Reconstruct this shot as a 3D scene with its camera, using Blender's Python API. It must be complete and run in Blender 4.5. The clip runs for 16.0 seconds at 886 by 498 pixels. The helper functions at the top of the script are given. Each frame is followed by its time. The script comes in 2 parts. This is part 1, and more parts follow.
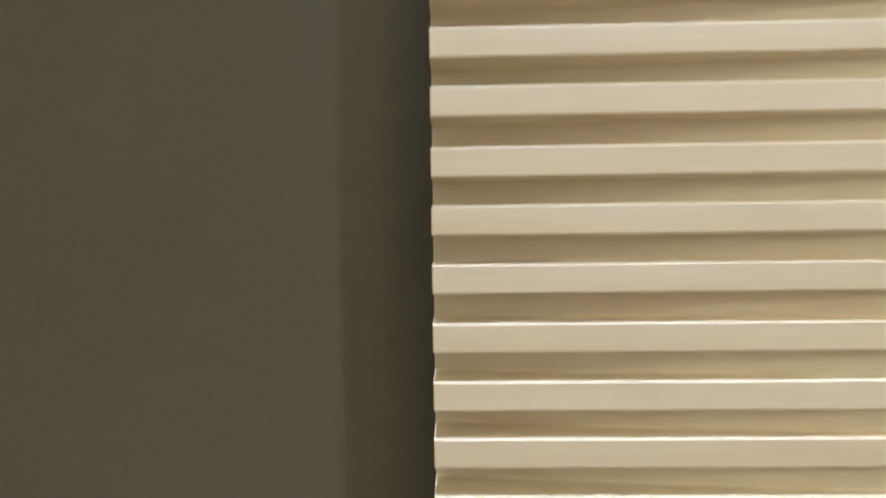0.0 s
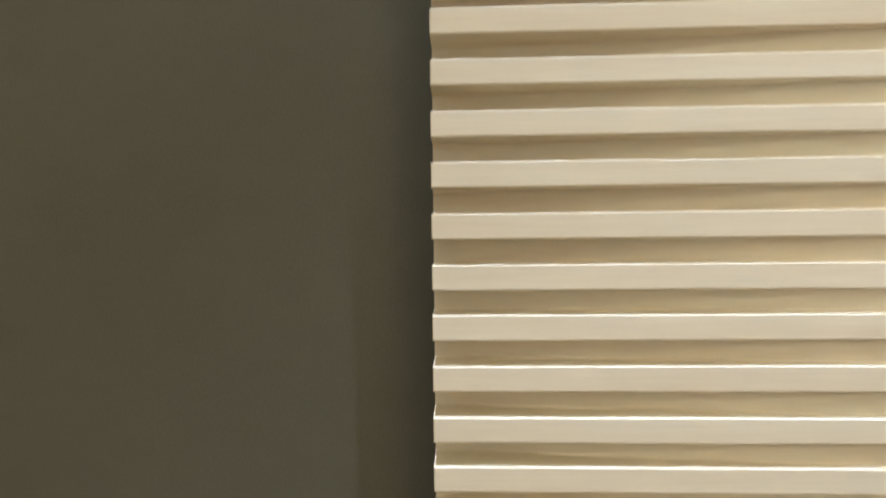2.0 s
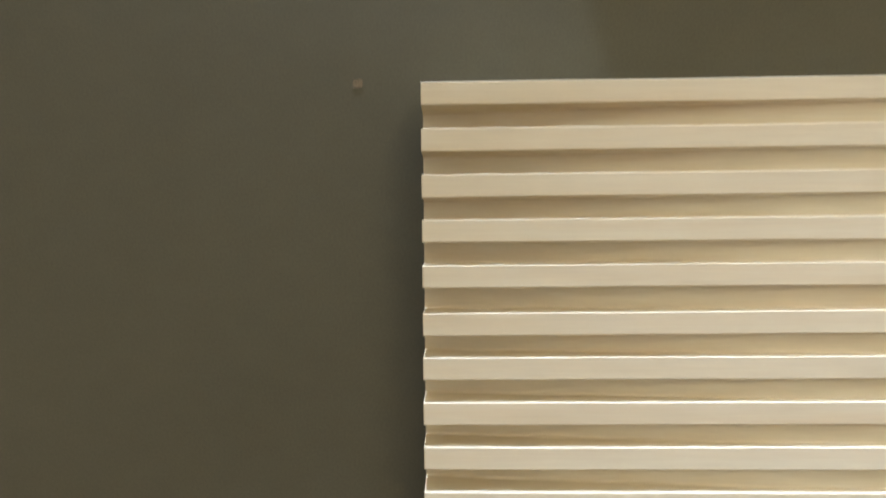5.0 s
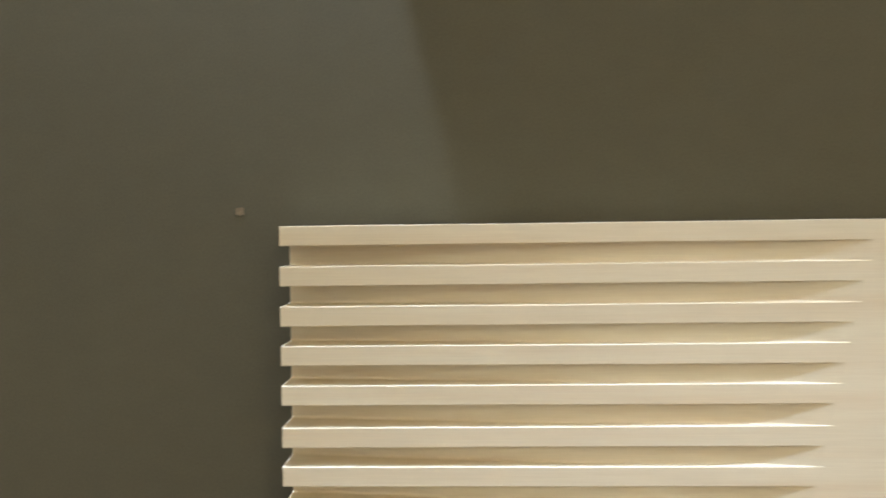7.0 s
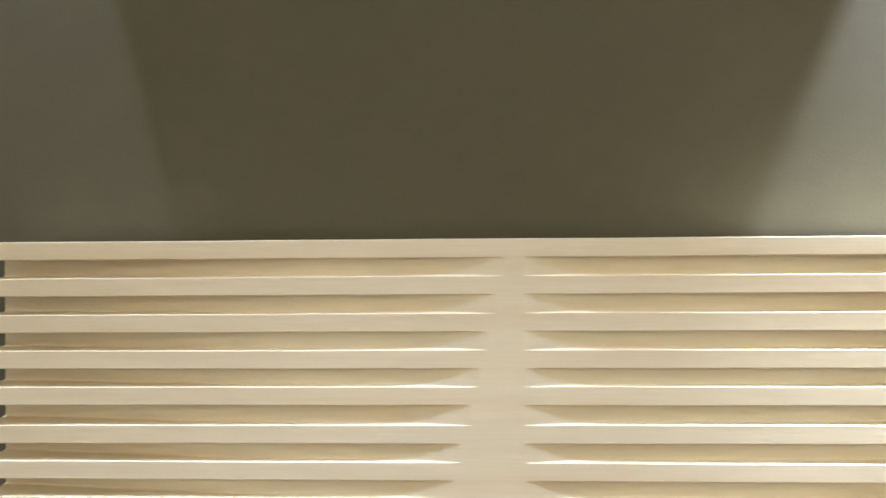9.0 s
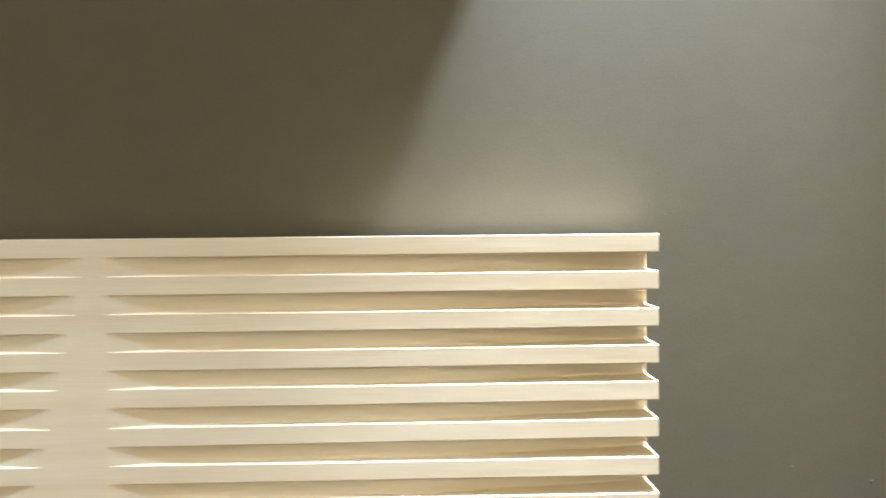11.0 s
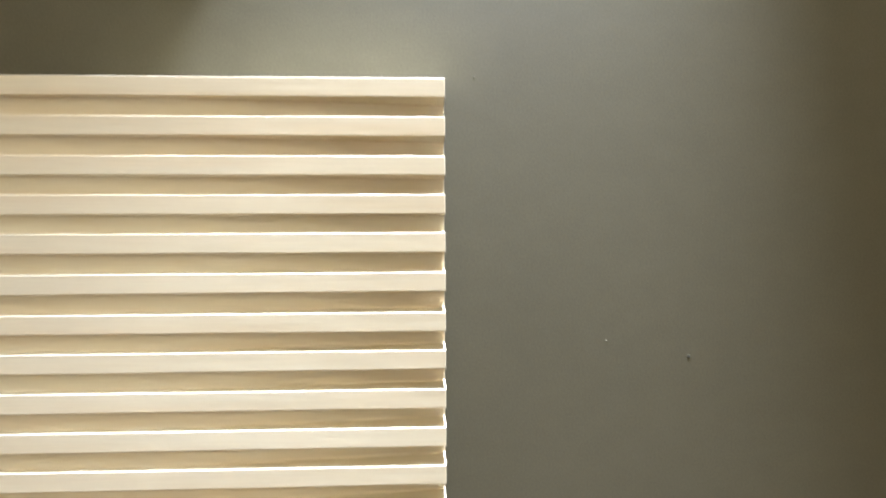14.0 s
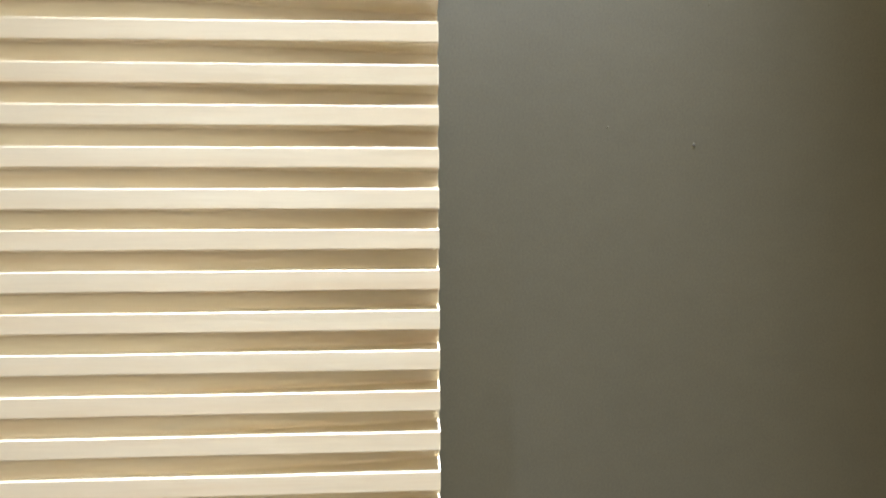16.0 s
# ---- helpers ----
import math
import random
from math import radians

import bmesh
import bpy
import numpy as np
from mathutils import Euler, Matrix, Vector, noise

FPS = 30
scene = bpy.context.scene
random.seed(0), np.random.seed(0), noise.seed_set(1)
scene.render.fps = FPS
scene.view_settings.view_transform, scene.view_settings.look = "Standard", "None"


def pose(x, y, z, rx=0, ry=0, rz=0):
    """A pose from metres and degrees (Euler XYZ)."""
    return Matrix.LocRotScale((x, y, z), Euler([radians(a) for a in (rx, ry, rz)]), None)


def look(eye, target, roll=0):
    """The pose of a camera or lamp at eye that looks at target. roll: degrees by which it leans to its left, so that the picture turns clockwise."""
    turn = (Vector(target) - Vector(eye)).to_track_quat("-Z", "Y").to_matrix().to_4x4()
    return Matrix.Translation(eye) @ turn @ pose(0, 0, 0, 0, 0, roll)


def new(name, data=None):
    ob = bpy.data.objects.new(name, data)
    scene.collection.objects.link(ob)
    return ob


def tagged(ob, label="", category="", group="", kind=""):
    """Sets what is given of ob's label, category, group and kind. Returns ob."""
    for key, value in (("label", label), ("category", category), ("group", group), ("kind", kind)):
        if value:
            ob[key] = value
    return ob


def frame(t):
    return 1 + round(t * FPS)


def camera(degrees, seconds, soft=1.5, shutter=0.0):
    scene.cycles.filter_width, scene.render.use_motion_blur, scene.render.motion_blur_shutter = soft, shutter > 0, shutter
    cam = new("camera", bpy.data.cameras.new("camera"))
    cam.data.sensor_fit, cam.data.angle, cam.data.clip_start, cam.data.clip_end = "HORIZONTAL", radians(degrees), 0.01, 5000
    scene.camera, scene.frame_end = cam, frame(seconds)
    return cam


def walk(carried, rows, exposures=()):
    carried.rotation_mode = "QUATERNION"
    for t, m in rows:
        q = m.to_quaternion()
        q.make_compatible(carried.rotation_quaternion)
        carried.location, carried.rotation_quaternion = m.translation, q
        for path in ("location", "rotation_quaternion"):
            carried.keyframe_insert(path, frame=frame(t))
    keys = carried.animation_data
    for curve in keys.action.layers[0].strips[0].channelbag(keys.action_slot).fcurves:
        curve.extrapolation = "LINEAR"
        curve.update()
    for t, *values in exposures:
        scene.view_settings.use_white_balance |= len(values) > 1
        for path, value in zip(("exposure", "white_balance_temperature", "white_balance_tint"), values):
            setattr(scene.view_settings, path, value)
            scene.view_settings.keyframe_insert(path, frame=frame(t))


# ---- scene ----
cam = camera(81.80, 16.0, soft=1.75, shutter=0.5)
PATH = [
    (0, (0.0138, -0.3902, 0.9024), (-0.0257, 1.6085, 0.8422), -0.70),
    (0.5, (0.0113, -0.4018, 0.9692), (-0.0403, 1.5968, 0.9147), -0.59),
    (1, (0.0150, -0.4148, 1.0326), (-0.0361, 1.5841, 0.9895), -0.57),
    (1.5, (0.0189, -0.4273, 1.1023), (-0.0349, 1.5716, 1.0652), -0.53),
    (2, (0.0207, -0.4407, 1.1689), (-0.0444, 1.5575, 1.1165), -0.55),
    (2.5, (0.0254, -0.4487, 1.2311), (-0.0332, 1.5500, 1.1872), -0.63),
    (3, (0.0230, -0.4546, 1.2847), (-0.0326, 1.5439, 1.2298), -0.59),
    (3.5, (0.0247, -0.4541, 1.3363), (-0.0247, 1.5442, 1.2697), -0.55),
    (4, (0.0262, -0.4577, 1.3769), (-0.0207, 1.5405, 1.3058), -0.64),
    (4.5, (0.0254, -0.4632, 1.4204), (-0.0245, 1.5355, 1.3694), -0.45),
    (5, (0.0261, -0.4841, 1.4707), (-0.0158, 1.5151, 1.4340), -0.50),
    (5.2, (0.0297, -0.4921, 1.4948), (-0.0127, 1.5071, 1.4584), -0.42),
    (7.3, (0.2212, -0.5501, 1.5826), (0.1711, 1.4493, 1.5704), -0.68),
    (7.5, (0.2634, -0.5578, 1.5805), (0.2200, 1.4417, 1.5825), -0.63),
    (8, (0.3520, -0.5649, 1.5827), (0.3058, 1.4346, 1.5754), -0.52),
    (8.5, (0.4355, -0.5806, 1.5902), (0.3872, 1.4188, 1.5717), -0.41),
    (9, (0.4996, -0.5823, 1.5890), (0.4419, 1.4169, 1.5926), -0.41),
    (9.5, (0.5807, -0.5783, 1.5851), (0.5408, 1.4213, 1.5839), -0.50),
    (9.9, (0.6773, -0.5826, 1.5881), (0.6936, 1.4172, 1.5651), -0.55),
    (10, (0.7059, -0.5811, 1.5899), (0.7272, 1.4186, 1.5626), -0.56),
    (10.2, (0.7507, -0.5785, 1.5923), (0.7921, 1.4208, 1.5594), -0.64),
    (12.3, (1.0472, -0.5725, 1.6005), (1.0747, 1.4267, 1.5525), -0.50),
    (12.5, (1.0616, -0.5734, 1.5997), (1.0955, 1.4258, 1.5552), -0.51),
    (13, (1.0827, -0.5733, 1.5624), (1.1421, 1.4255, 1.5257), -0.38),
    (13.5, (1.0919, -0.5641, 1.5021), (1.1495, 1.4349, 1.4736), -0.34),
    (14, (1.0988, -0.5600, 1.4422), (1.1738, 1.4383, 1.4106), -0.26),
    (14.5, (1.1021, -0.5461, 1.3796), (1.1912, 1.4518, 1.3586), -0.33),
    (15, (1.1016, -0.5450, 1.3208), (1.1846, 1.4532, 1.3001), -0.18),
    (15.5, (1.1030, -0.5425, 1.2686), (1.1933, 1.4553, 1.2388), -0.16),
    (16, (1.1021, -0.5366, 1.2170), (1.1911, 1.4607, 1.1620), -0.27),
]
walk(cam, [(t, look(eye, target, roll)) for t, eye, target, roll in PATH])

# ---- sizes of the carved panel: metres, wall face at y = 0, room towards -y ----
W, TOP, PITCH, ROWS = 1.12, 1.60, 0.0378, 30
SLAT, DEPTH, THICK = 0.0186, 0.0306, 0.0628
BACK = -0.024    # the panel's back; two hidden battens hold it off the wall
CEIL = 3.50

# ---- world and lamps ----
world = bpy.data.worlds.new("world")
scene.world = world
world.use_nodes = True
world.node_tree.nodes["Background"].inputs[0].default_value = (1.0, 0.85, 0.62, 1)
world.node_tree.nodes["Background"].inputs[1].default_value = 0.02


def spot(eye, target, watts, angle, blend, colour, radius):
    d = bpy.data.lights.new("spot", "SPOT")
    d.energy, d.spot_size, d.spot_blend, d.color, d.shadow_soft_size = watts, radians(angle), blend, colour, radius
    ob = new("spot", d)
    ob.matrix_world = look(eye, target)
    return ob


# three ceiling spots over the wall: one at each end of the panel, one over its spine; the end ones have an added,
# unseen flap, whose edge cuts the beam to a straight limit on the wall between two points (x, z)
LAMPS = [
    ((1.30, -0.150, CEIL - 0.04), (1.13, -0.070, 1.20), 1760, 27.0, 1.0, (0.93, 1.05, 1.26), 0.0013),
    ((-0.10, -0.150, CEIL - 0.04), (-0.16, -0.070, 0.80), 215, 44.0, 1.0, (0.88, 1.06, 1.32), 0.0013),
    ((0.53, -0.513, CEIL - 0.04), (0.53, -2.89, 1.0), 325, 117.9, 0.13, (0.86, 1.05, 1.42), 0.022),
]
FLAPS = [((0.935, 1.863), (0.822, 1.603), -1), ((0.107, 1.878), (0.175, 1.608), 1)]
for row in LAMPS:
    spot(*row)
# unseen warm lamps on the ceiling, farther from the wall, added to fill the shade
FILL_LAMPS = [((1.05, -1.30), 4.2, 0.22), ((-1.25, -1.5), 7.5, 0.15), ((1.9, -3.2), 39, 0.15), ((2.35, -1.5), 3.0, 0.15)]
for (x, y), watts, size in FILL_LAMPS:
    a = bpy.data.lights.new("fill_lamp", "AREA")
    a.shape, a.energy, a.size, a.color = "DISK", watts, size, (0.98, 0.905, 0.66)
    new("fill_lamp", a).matrix_world = look((x, y, CEIL - 0.06), (x, y, 0))


# ---- materials ----
class Nodes:
    """A material's node tree, and short calls to add and join nodes."""

    def __init__(self, name, rough):
        self.m = bpy.data.materials.new(name)
        self.m.use_nodes = True
        self.t = self.m.node_tree
        self.b = self.t.nodes["Principled BSDF"]
        self.b.inputs["Roughness"].default_value = rough
        self.pos = self.add("ShaderNodeTexCoord").outputs["Object"]

    def add(self, kind, **values):
        n = self.t.nodes.new(kind)
        for k, v in values.items():
            n.inputs[k.replace("_", " ")].default_value = v
        return n

    def join(self, a, b):
        self.t.links.new(a, b)

    def noise(self, scale, stretch=(1, 1, 1), detail=4.0, rough=0.55):
        mp = self.add("ShaderNodeMapping", Scale=stretch)
        self.join(self.pos, mp.inputs["Vector"])
        n = self.add("ShaderNodeTexNoise", Scale=scale, Detail=detail, Roughness=rough)
        self.join(mp.outputs[0], n.inputs["Vector"])
        return n.outputs["Fac"]

    def ramp(self, fac, stops):
        r = self.add("ShaderNodeValToRGB")
        while len(r.color_ramp.elements) < len(stops):
            r.color_ramp.elements.new(0.5)
        for e, (p, c) in zip(r.color_ramp.elements, stops):
            e.position, e.color = p, (*c, 1)
        self.join(fac, r.inputs["Fac"])
        return r.outputs["Color"]

    def mix(self, kind, fac, a, b):
        n = self.t.nodes.new("ShaderNodeMix")
        n.data_type, n.blend_type = "RGBA", kind
        n.inputs["Factor"].default_value = fac
        self.join(a, n.inputs[6])
        self.join(b, n.inputs[7])
        return n.outputs[2]

    def bump(self, height, strength, distance):
        n = self.add("ShaderNodeBump", Strength=strength, Distance=distance)
        self.join(height, n.inputs["Height"])
        last = self.b.inputs["Normal"].links
        if last:
            self.join(last[0].from_socket, n.inputs["Normal"])
        self.join(n.outputs[0], self.b.inputs["Normal"])

    def colour(self, c):
        self.join(c, self.b.inputs["Base Color"])

    def rough(self, fac, lo, hi):
        n = self.add("ShaderNodeMapRange", To_Min=lo, To_Max=hi)
        self.join(fac, n.inputs["Value"])
        self.join(n.outputs[0], self.b.inputs["Roughness"])


def wall_paint(name, colour):
    n = Nodes(name, 0.5)
    c = Vector(colour)
    broad = n.ramp(n.noise(1.6, detail=3), [(0.3, c * 0.93), (0.7, c * 1.07)])
    fine = n.ramp(n.noise(420, detail=2), [(0.3, (0.93,) * 3), (0.7, (1.07,) * 3)])
    brush = n.ramp(n.noise(26, (1, 1, 1.4), detail=3), [(0.35, (0.975,) * 3), (0.7, (1.025,) * 3)])
    n.colour(n.mix("MULTIPLY", 1, n.mix("MULTIPLY", 1, broad, fine), brush))
    n.rough(n.noise(9, detail=4), 0.62, 0.78)
    n.b.inputs["Specular IOR Level"].default_value = 0.3
    n.bump(n.noise(330, detail=3), 0.13, 0.0006)
    n.bump(n.noise(38, detail=3), 0.13, 0.0010)
    return n.m


def wood(name, light, dark, rough, streak):
    n = Nodes(name, rough)
    light, dark = Vector(light), Vector(dark)
    figure = n.noise(3.2, (0.55, 6, 13), detail=5, rough=0.6)
    tone = n.ramp(figure, [(0.36, light), (0.56, light.lerp(dark, 0.35)), (0.72, light.lerp(dark, streak))])
    fibre = n.ramp(n.noise(30, (0.5, 16, 24), detail=5, rough=0.7), [(0.25, (0.93, 0.92, 0.90)), (0.7, (1.03, 1.03, 1.03))])
    blotch = n.ramp(n.noise(5, (0.6, 1, 2.2), detail=3), [(0.3, (0.96, 0.95, 0.93)), (0.7, (1.03, 1.03, 1.03))])
    n.colour(n.mix("MULTIPLY", 1, n.mix("MULTIPLY", 1, tone, fibre), blotch))
    n.rough(n.noise(22, (0.4, 6, 9), detail=4), rough - 0.08, rough + 0.1)
    n.bump(n.noise(60, (0.25, 8, 14), detail=5, rough=0.7), 0.16, 0.0006)
    n.bump(n.noise(9, (0.7, 3, 5), detail=2), 0.10, 0.002)
    return n.m


def plain(name, colour, rough, scale=40.0, vary=0.05, metal=0.0, bump=0.1):
    n = Nodes(name, rough)
    c = Vector(colour)
    n.colour(n.ramp(n.noise(scale), [(0.3, c * (1 - vary)), (0.7, c * (1 + vary))]))
    n.b.inputs["Metallic"].default_value = metal
    n.rough(n.noise(scale * 0.4), rough - 0.06, rough + 0.06)
    n.bump(n.noise(scale * 6), bump, 0.0006)
    return n.m


def glow(name, colour, strength):
    n = Nodes(name, 0.4)
    n.b.inputs["Base Color"].default_value = (0.8, 0.8, 0.78, 1)
    n.b.inputs["Emission Color"].default_value = (*colour, 1)
    n.b.inputs["Emission Strength"].default_value = strength
    return n.m


OLIVE = wall_paint("olive_grey_wall_paint", (0.1165, 0.1055, 0.0715))
# cream of the unseen walls, chosen for the warm light it bounces
BOUNCE_WALL = wall_paint("cream_bounce_wall_paint", (0.60, 0.53, 0.41))
CEILING = wall_paint("ceiling_paint", (0.74, 0.71, 0.65))
PALE = wood("pale_carved_wood", (0.820, 0.735, 0.562), (0.762, 0.618, 0.425), 0.50, 0.85)
BOARDS = wood("oak_floorboards", (0.22, 0.15, 0.09), (0.13, 0.085, 0.05), 0.45, 0.9)
TRIM = plain("white_trim_paint", (0.74, 0.71, 0.65), 0.4)
PLAQUE = plain("off_white_glaze", (0.70, 0.65, 0.55), 0.45)
CHIP = plain("bare_plaster", (0.23, 0.175, 0.115), 0.9, 300, 0.25, bump=0.5)
HOLE_SHADE = plain("hole_shade", (0.05, 0.045, 0.035), 0.9, 300)
STEEL = plain("brushed_steel", (0.55, 0.54, 0.52), 0.35, 60, 0.04, metal=1.0)
BULB = glow("lamp_glass", (1.0, 0.93, 0.80), 6.0)
FILL_GLASS = glow("fill_lamp_glass", (1.0, 0.80, 0.52), 2.0)


# ---- building helpers ----
def part(name, bm, material, parent=None, label="", smooth=None):
    """Links a bmesh as one mesh object."""
    bmesh.ops.recalc_face_normals(bm, faces=bm.faces)
    me = bpy.data.meshes.new(name)
    bm.to_mesh(me)
    bm.free()
    me.materials.append(material)
    if smooth:
        me.polygons.foreach_set("use_smooth", [True] * len(me.polygons))
        me.set_sharp_from_angle(angle=radians(smooth))
    ob = new(name, me)
    ob.parent = parent
    return tagged(ob, label)


def block(lo, hi, bevel=0.0):
    bm = bmesh.new()
    bmesh.ops.create_cube(bm, size=1)
    for v in bm.verts:
        v.co = [(l + h) / 2 + c * (h - l) for l, h, c in zip(lo, hi, v.co)]
    if bevel:
        bmesh.ops.bevel(bm, geom=bm.edges[:], offset=bevel, segments=2, affect="EDGES", profile=0.5)
    return bm


def lathe(profile, steps=40):
    """A turned form round z from (radius, height) pairs."""
    bm = bmesh.new()
    rings = []
    for r, z in profile:
        rings.append([bm.verts.new((r * math.cos(k * math.tau / steps), r * math.sin(k * math.tau / steps), z)) for k in range(steps)])
    for lo, hi in zip(rings, rings[1:]):
        for k in range(steps):
            bm.faces.new((lo[k], lo[(k + 1) % steps], hi[(k + 1) % steps], hi[k]))
    bm.faces.new(rings[0])
    bm.faces.new(rings[-1])
    return bm


# ---- the room ----
X0, X1, Y0 = -1.9, 3.1, -3.6


def structure(name, bm, material, label, category):
    return tagged(part(name, bm, material), label, category, kind="structure")


structure("wall_north", block((X0, 0, 0), (X1, 0.12, CEIL)), OLIVE, "olive grey painted wall behind the carved panel", "wall")
# unseen walls, floor and ceiling close the room; wall and floor colours tune bounced light
structure("wall_south", block((X0, Y0 - 0.12, 0), (X1, Y0, CEIL)), BOUNCE_WALL, "unseen plain cream wall that closes the room and bounces light", "wall")
structure("wall_west", block((X0 - 0.12, Y0 - 0.12, 0), (X0, 0.12, CEIL)), BOUNCE_WALL, "unseen plain cream wall that closes the room and bounces light", "wall")
structure("wall_east", block((X1, Y0 - 0.12, 0), (X1 + 0.12, 0.12, CEIL)), BOUNCE_WALL, "unseen plain cream wall that closes the room and bounces light", "wall")
structure("floor", block((X0 - 0.12, Y0 - 0.12, -0.1), (X1 + 0.12, 0.12, 0)), BOARDS, "brown wooden floor", "floor")
structure("ceiling", block((X0 - 0.12, Y0 - 0.12, CEIL), (X1 + 0.12, 0.12, CEIL + 0.1)), CEILING, "plain white painted ceiling", "ceiling")
structure("baseboard", block((X0, -0.014, 0.0), (X1, -0.0005, 0.09), 0.003), TRIM, "white painted baseboard along the wall", "baseboard")


# ---- the carved panel ----
RIGHT_CREST = 0.566
SHALLOW = 0.0056                       # depth of the groove where its run-out ends
RISE_LEFT, RISE_RIGHT = 0.105, 0.090   # lengths of the run-out towards the spine
FLARE_LEFT, FLARE_RIGHT = 0.34, 0.27   # lengths over which it deepens towards the ends
# how far each slat sits off even spacing at its two ends, in tenths of a millimetre
OFF_LEFT = (0, -2, -3, 2, 6, -13, -4, -1, 6, 5, 10, 7, 3, 7, 2, -5, 3, -3, 1, 3, -1, -3, 3, 0)
OFF_RIGHT = (0, 4, 6, 9, 15, 11, -2, 6, -2, 1, 5, 7, 8, 12, 8, 2, 1, -2, 1, 3, -1, -3, 3, 0)


def slat_top(i, x):
    """The height of slat i's upper edge at x."""
    a, b = (OFF_LEFT[i], OFF_RIGHT[i]) if 0 <= i < len(OFF_LEFT) else (0, 0)
    return TOP - i * PITCH + (a + (b - a) * x / W) * 1e-4


def left_crest(i):
    return 0.5465 - 0.0088 * i if i else 0.546


def groove_depth(i, x):
    """How deep the groove under slat i is cut at x: deep at the ends, shallow inwards, running out to nothing at the spine."""
    away = max(left_crest(i) - x, x - RIGHT_CREST, 0.0)
    if away <= 0:
        return 0.0
    rise = RISE_LEFT if x < left_crest(i) else RISE_RIGHT
    u = min(1.0, away / rise)
    d = SHALLOW * (1 - (1 - u) ** 1.55)
    d += 0.0020 * max(0.0, away - rise) / 0.3
    v = max(0.0, 1 - min(x / FLARE_LEFT, (W - x) / FLARE_RIGHT))
    d += (DEPTH - d) * v ** 1.25
    return d + 0.0003 * min(1.0, away / 0.1) * noise.noise((x * 5, i * 7.3, 2.0))


def wave(i, side, x):
    """The hand-cut unevenness of a slat's edge."""
    return 0.00035 * noise.noise((x * 7, i * 3.7, side * 11.0)) + 0.0003 * noise.noise((x * 1.3, i * 5.1, side * 4.0))


def arc_points(cy, cz, r, a0, a1, n=4):
    return [(cy + r * math.cos(radians(a0 + (a1 - a0) * k / n)), cz + r * math.sin(radians(a0 + (a1 - a0) * k / n))) for k in range(n + 1)]


def slat_section(i, x):
    """The outline (y, z) of slat i at x, from the middle of the groove above to the middle of the groove below."""
    f, top = -THICK, slat_top(i, x)
    zt, zb = top + wave(i, 0, x), top - SLAT + wave(i, 1, x)
    edge, cove = 0.0006, 0.0020
    da = groove_depth(i - 1, x) if i else THICK + BACK - 0.001
    db = groove_depth(i, x) if i < ROWS - 1 else THICK + BACK - 0.001
    pts, hold = [], 0.0004
    if i:
        r = min(cove, da * 0.5)
        pts += [(f + da, (top + slat_top(i - 1, x) - SLAT) / 2), (f + da, zt + r + hold)] + arc_points(f + da - r, zt + r, r, 0, -90)
        pts += [(f + da - r - da * 0.02, zt)]
    else:
        pts += [(BACK - 0.001, zt)]
    r = min(edge, da * 0.45)
    pts += [(f + r + da * 0.02, zt)] + arc_points(f + r, zt - r, r, 90, 180) + [(f, zt - r - hold)]
    r = min(edge, db * 0.45)
    pts += [(f, zb + r + hold)] + arc_points(f + r, zb + r, r, 180, 270) + [(f + r + db * 0.02, zb)]
    if i < ROWS - 1:
        r = min(0.0018, db * 0.3)
        pts += [(f + db - r - db * 0.02, zb)] + arc_points(f + db - r, zb - r, r, 90, 0)
        pts += [(f + db, zb - r - hold), (f + db, (top - SLAT + slat_top(i + 1, x)) / 2)]
    else:
        pts += [(BACK - 0.001, zb)]
    zs = pts[0][1], pts[-1][1]
    return pts + [(BACK, zs[1]), (BACK, zs[0])]


def slat_mesh(i):
    lc = left_crest(i)
    xs = sorted({0.0, 0.0008, W - 0.0008, W} | {round(0.02 * k, 4) for k in range(1, 56)}
                | {round(lc - RISE_LEFT * (k / 26) ** 1.4, 5) for k in range(27)} | {round(left_crest(i - 1) - 0.03 * k / 5, 5) for k in range(6)}
                | {round(RIGHT_CREST + RISE_RIGHT * (k / 26) ** 1.4, 5) for k in range(27)})
    bm = bmesh.new()
    rings = []
    for x in xs:
        sec = slat_section(i, x)
        if x in (0.0, W):      # ends slightly eased
            sec = [(y + 0.0007 if y < -THICK + 0.01 else y, z) for y, z in sec]
        rings.append([bm.verts.new((x, y, z)) for y, z in sec])
    for p, q in zip(rings, rings[1:]):
        for k in range(len(p)):
            m = (k + 1) % len(p)
            bm.faces.new((p[k], p[m], q[m], q[k]))
    bm.faces.new(rings[0])
    bm.faces.new(rings[-1])
    return bm


panel = tagged(new("carved_panel"), "pale wooden wall panel carved with horizontal ribs and a plain spine", "wall panel")
panel.location = (0, 0, 0)
for i in range(ROWS):
    part("slat", slat_mesh(i), PALE, panel, smooth=40)
for x in (0.22, 0.86):
    part("batten", block((x, BACK + 0.0005, TOP - ROWS * PITCH + 0.06), (x + 0.045, -0.0005, TOP - 0.10), 0.001), PALE, panel)


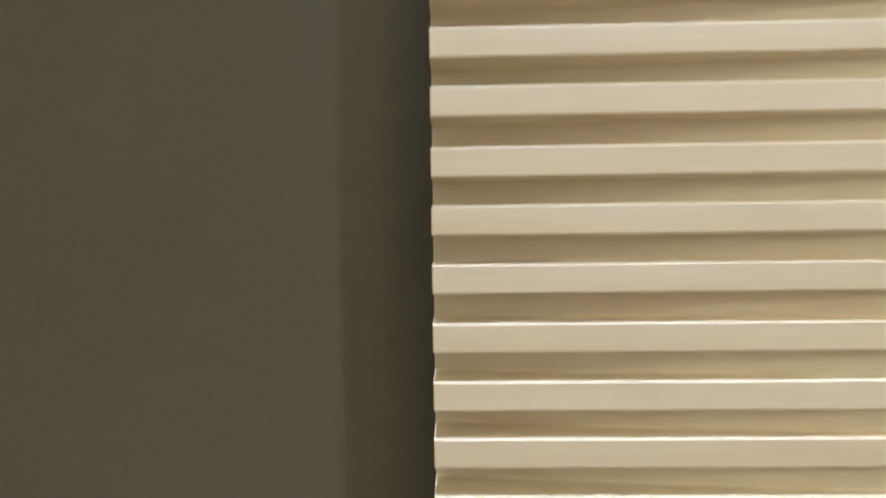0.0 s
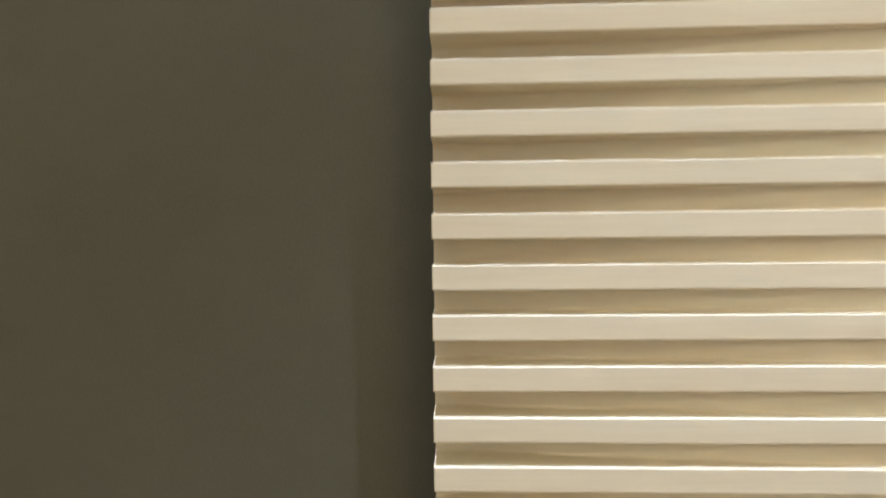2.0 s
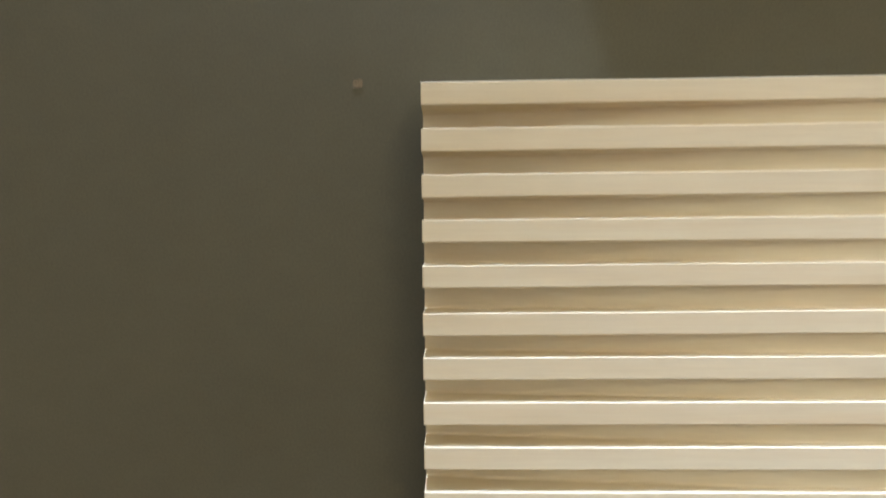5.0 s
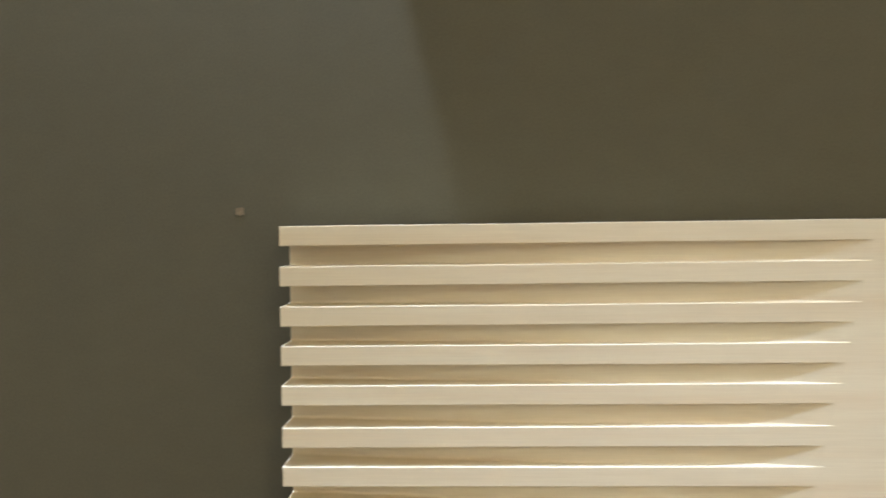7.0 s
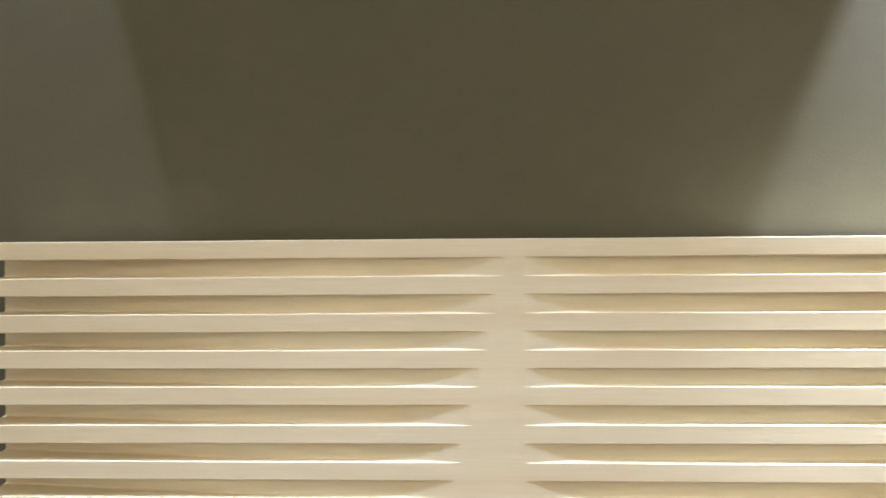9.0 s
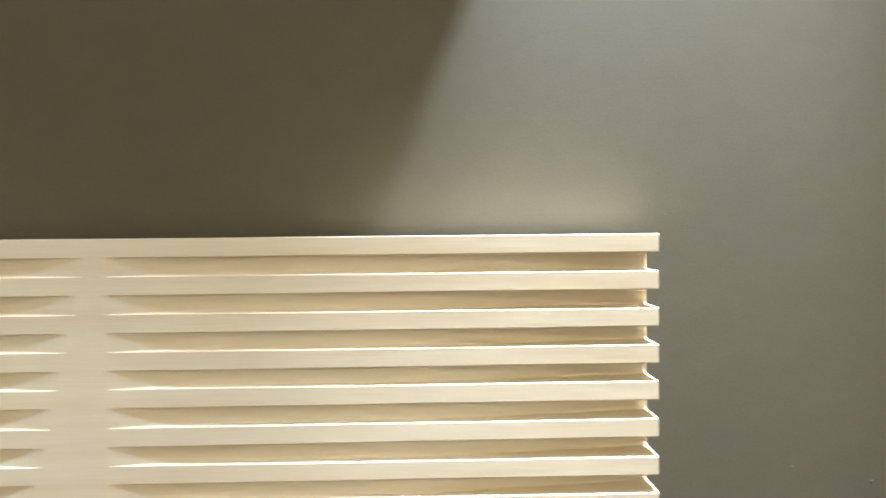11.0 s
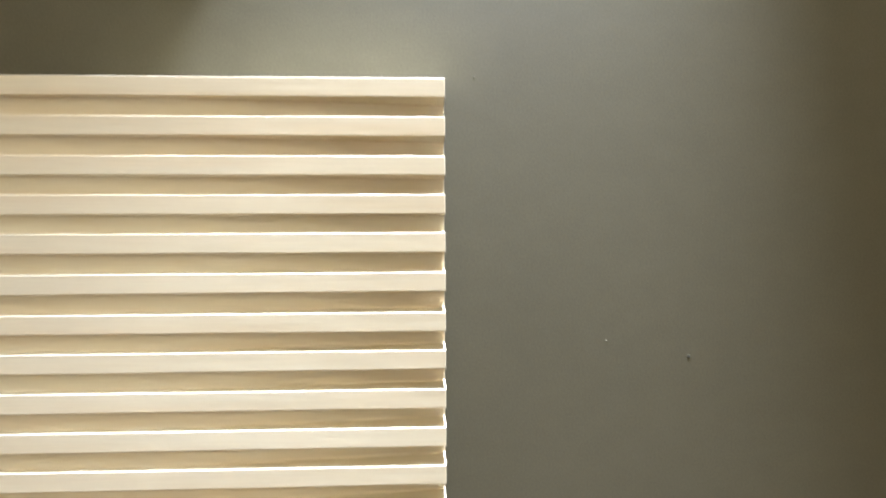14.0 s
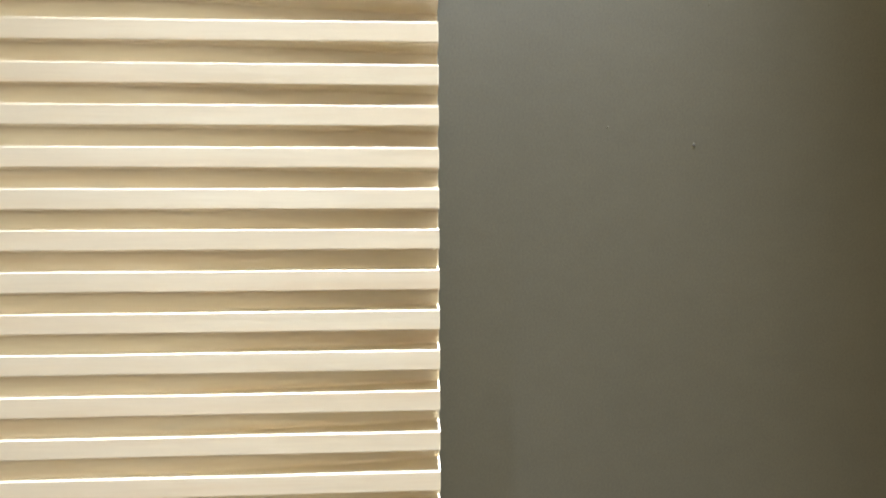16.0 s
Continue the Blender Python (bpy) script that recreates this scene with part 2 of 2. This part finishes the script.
# ---- small things on the wall ----
def ragged_chip(name, x, z, size, label, seed):
    """A chipped spot: an uneven plate of bare plaster with a raised torn rim of paint."""
    rnd = random.Random(seed)
    thing = tagged(new(name), label, "wall mark")
    thing.location = (x, 0, z)
    outline = []
    for k in range(14):
        u, v = math.cos((k + 0.5) * math.tau / 14), math.sin((k + 0.5) * math.tau / 14)
        r = size * (0.34 + 0.22 * rnd.random()) / max(abs(u), abs(v))
        outline.append((u * r, v * r))
    bm = bmesh.new()
    mid = bm.verts.new((0, -0.0006, 0))
    ring = [bm.verts.new((u, -0.0003, v)) for u, v in outline]
    for p, q in zip(ring, ring[1:] + ring[:1]):
        bm.faces.new((mid, p, q))
    part("bare_spot", bm, CHIP, thing)
    bm = bmesh.new()
    lo = [bm.verts.new((u * 1.12, -0.0001, v * 1.12)) for u, v in outline]
    hi = [bm.verts.new((u * 1.03, -0.0004 - 0.0003 * rnd.random(), v * 1.03)) for u, v in outline]
    inn = [bm.verts.new((u * 0.95, -0.0003, v * 0.95)) for u, v in outline]
    for k in range(14):
        m = (k + 1) % 14
        bm.faces.new((lo[k], lo[m], hi[m], hi[k]))
        bm.faces.new((hi[k], hi[m], inn[m], inn[k]))
    part("torn_rim", bm, OLIVE, thing)
    return thing


def nail_hole(x, z, r):
    thing = tagged(new("nail_hole"), "small nail hole in the wall, its dark pit painted on, with a raised rim", "nail hole")
    thing.matrix_world = pose(x, 0, z, 90, 0, 0)
    part("rim", lathe([(r * 1.7, 0.0), (r * 1.35, 0.00025), (r * 1.02, 0.0003), (r * 0.98, 0.0001)], 18), OLIVE, thing, smooth=50)
    # no recess: a dark cap whose colour stands in for the hole's shade
    part("shade_cap", lathe([(r, 0.0001), (r * 0.96, 0.0004), (r * 0.5, 0.0003)], 18), HOLE_SHADE, thing)
    return thing


def paint_nib(x, z, r, seed):
    bm = bmesh.new()
    bmesh.ops.create_icosphere(bm, subdivisions=2, radius=r)
    for v in bm.verts:
        v.co *= 1 + 0.25 * noise.noise(v.co * (1.5 / r) + Vector((seed, 0, 0)))
        v.co.y *= 0.35
    ob = tagged(part("paint_nib", bm, OLIVE, smooth=60), "tiny dried paint nib on the olive wall", "paint nib", "nibs on the wall")
    ob.location = (x, 0, z)
    return ob


ragged_chip("paint_chip", -0.0625, 1.6189, 0.0105, "small chipped spot of bare plaster beside the carved panel", 4)
nail_hole(1.3945, 1.3118, 0.0013)
for k, (x, z) in enumerate(((1.130, 1.8305), (1.149, 1.7705), (1.155, 1.621), (1.256, 1.581), (1.41, 1.46), (1.3015, 1.3305))):
    paint_nib(x, z, 0.0007 + 0.0002 * (k % 3), k * 3.1)


def wall_plate(x, z):
    """A small blank plate: flat top and base, sides bowed outwards, a softened front edge."""
    thing = tagged(new("wall_plate"), "small blank off-white wall plate with bowed sides", "wall plate")
    thing.location = (x, 0, z)
    half, h = 0.0433, 0.0575

    def outline(grow):
        side = [(half + grow - 0.005 * max(0.0, (k / 12 - 0.25) / 0.75) ** 1.7, -grow + (h + 2 * grow) * k / 12) for k in range(13)]
        return side + [(-u, v) for u, v in reversed(side)]

    def plate(rims):
        bm = bmesh.new()
        rings = [[bm.verts.new((u, y, v)) for u, v in outline(g)] for g, y in rims]
        for p, q in zip(rings, rings[1:]):
            for k in range(len(p)):
                m = (k + 1) % len(p)
                bm.faces.new((p[k], p[m], q[m], q[k]))
        bm.faces.new(rings[0])
        bm.faces.new(rings[-1])
        return bm

    part("base", plate([(-0.0010, -0.0005), (-0.0010, -0.0055)]), PLAQUE, thing, smooth=40)
    part("cover", plate([(0, -0.0057), (0, -0.0190), (-0.0006, -0.0200)]), PLAQUE, thing, smooth=40)
    return thing


wall_plate(-0.4365, 1.1135)


# ---- lamps on the ceiling ----
def ceiling_spot(eye, target):
    thing = tagged(new("ceiling_spot"), "round brushed-steel ceiling spotlight, switched on", "spotlight", "spotlights on the ceiling")
    thing.location = (eye[0], eye[1], CEIL)
    part("base", lathe([(0.045, -0.0005), (0.045, -0.008), (0.036, -0.012)]), STEEL, thing, smooth=40)
    part("stem", lathe([(0.008, -0.011), (0.008, -0.02)], 16), STEEL, thing, smooth=40)
    way = (Vector(target) - Vector(eye)).normalized()
    aim = Matrix.Translation((0, 0, -0.034)) @ way.to_track_quat("-Z", "Y").to_matrix().to_4x4()
    head = part("head", lathe([(0.030, 0.024), (0.034, 0.018), (0.034, 0.004), (0.031, 0.004), (0.030, 0.012)]), STEEL, thing, smooth=40)
    head.matrix_local = aim
    lens = part("lens", lathe([(0.029, 0.0125), (0.029, 0.0150)]), BULB, thing, "glowing glass lens")
    lens.matrix_local = aim
    return thing


def beam_cutter(lamp, eye, a, b, side):
    """A thin steel flap, unseen and added to cut a spot's beam: its free edge lies on the plane through the lamp and
    the wall's points a and b.
    """
    eye = Vector(eye)
    top, low = Vector((a[0], 0, a[1])), Vector((b[0], 0, b[1]))
    run = low - top
    edge = [eye + (top + run * u - eye) * s for u, s in ((-2.0, 0.16), (-1.0, 0.155), (0.0, 0.15), (1.0, 0.145), (4.0, 0.13))]
    bm = bmesh.new()
    rings = []
    for dy, dz in ((0, 0), (0, 0.0012)):
        rim = [bm.verts.new(p + Vector((0, dy, dz)) - Vector(lamp.location)) for p in edge]
        out = [bm.verts.new(Vector((p.x + side * (0.10 if abs(p.x - eye.x) < 0.3 else 0.06), p.y, eye.z - 0.012 + dz)) - Vector(lamp.location)) for p in edge]
        rings.append((rim, out))
    (r0, o0), (r1, o1) = rings
    for k in range(len(edge) - 1):
        bm.faces.new((r0[k], r0[k + 1], o0[k + 1], o0[k]))
        bm.faces.new((r1[k], o1[k], o1[k + 1], r1[k + 1]))
        bm.faces.new((r0[k], r1[k], r1[k + 1], r0[k + 1]))
    return part("beam_cutter", bm, STEEL, lamp, "unseen thin steel flap added to cut the beam")


lamps = [ceiling_spot(row[0], row[1]) for row in LAMPS]
for lamp, row, flap in zip(lamps, LAMPS, FLAPS):
    beam_cutter(lamp, row[0], *flap)


def fill_fixture(x, y, size):
    """An added, unseen fill lamp: a steel mount with a shallow glowing cover of that diameter."""
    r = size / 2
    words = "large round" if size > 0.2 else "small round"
    thing = tagged(new("fill_fixture"), words + " flush lamp with a warm glowing cover, added as unseen fill", "ceiling lamp", "flush lamps on the ceiling")
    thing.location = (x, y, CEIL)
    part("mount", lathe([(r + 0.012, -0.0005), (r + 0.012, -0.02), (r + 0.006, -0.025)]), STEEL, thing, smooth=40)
    part("cover", lathe([(r, -0.0255), (r * 0.97, -0.036), (r * 0.75, -0.044), (r * 0.3, -0.047)]), FILL_GLASS, thing, "warm glowing glass cover of an unseen fill lamp", smooth=60)
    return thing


for (x, y), watts, size in FILL_LAMPS:
    fill_fixture(x, y, size)
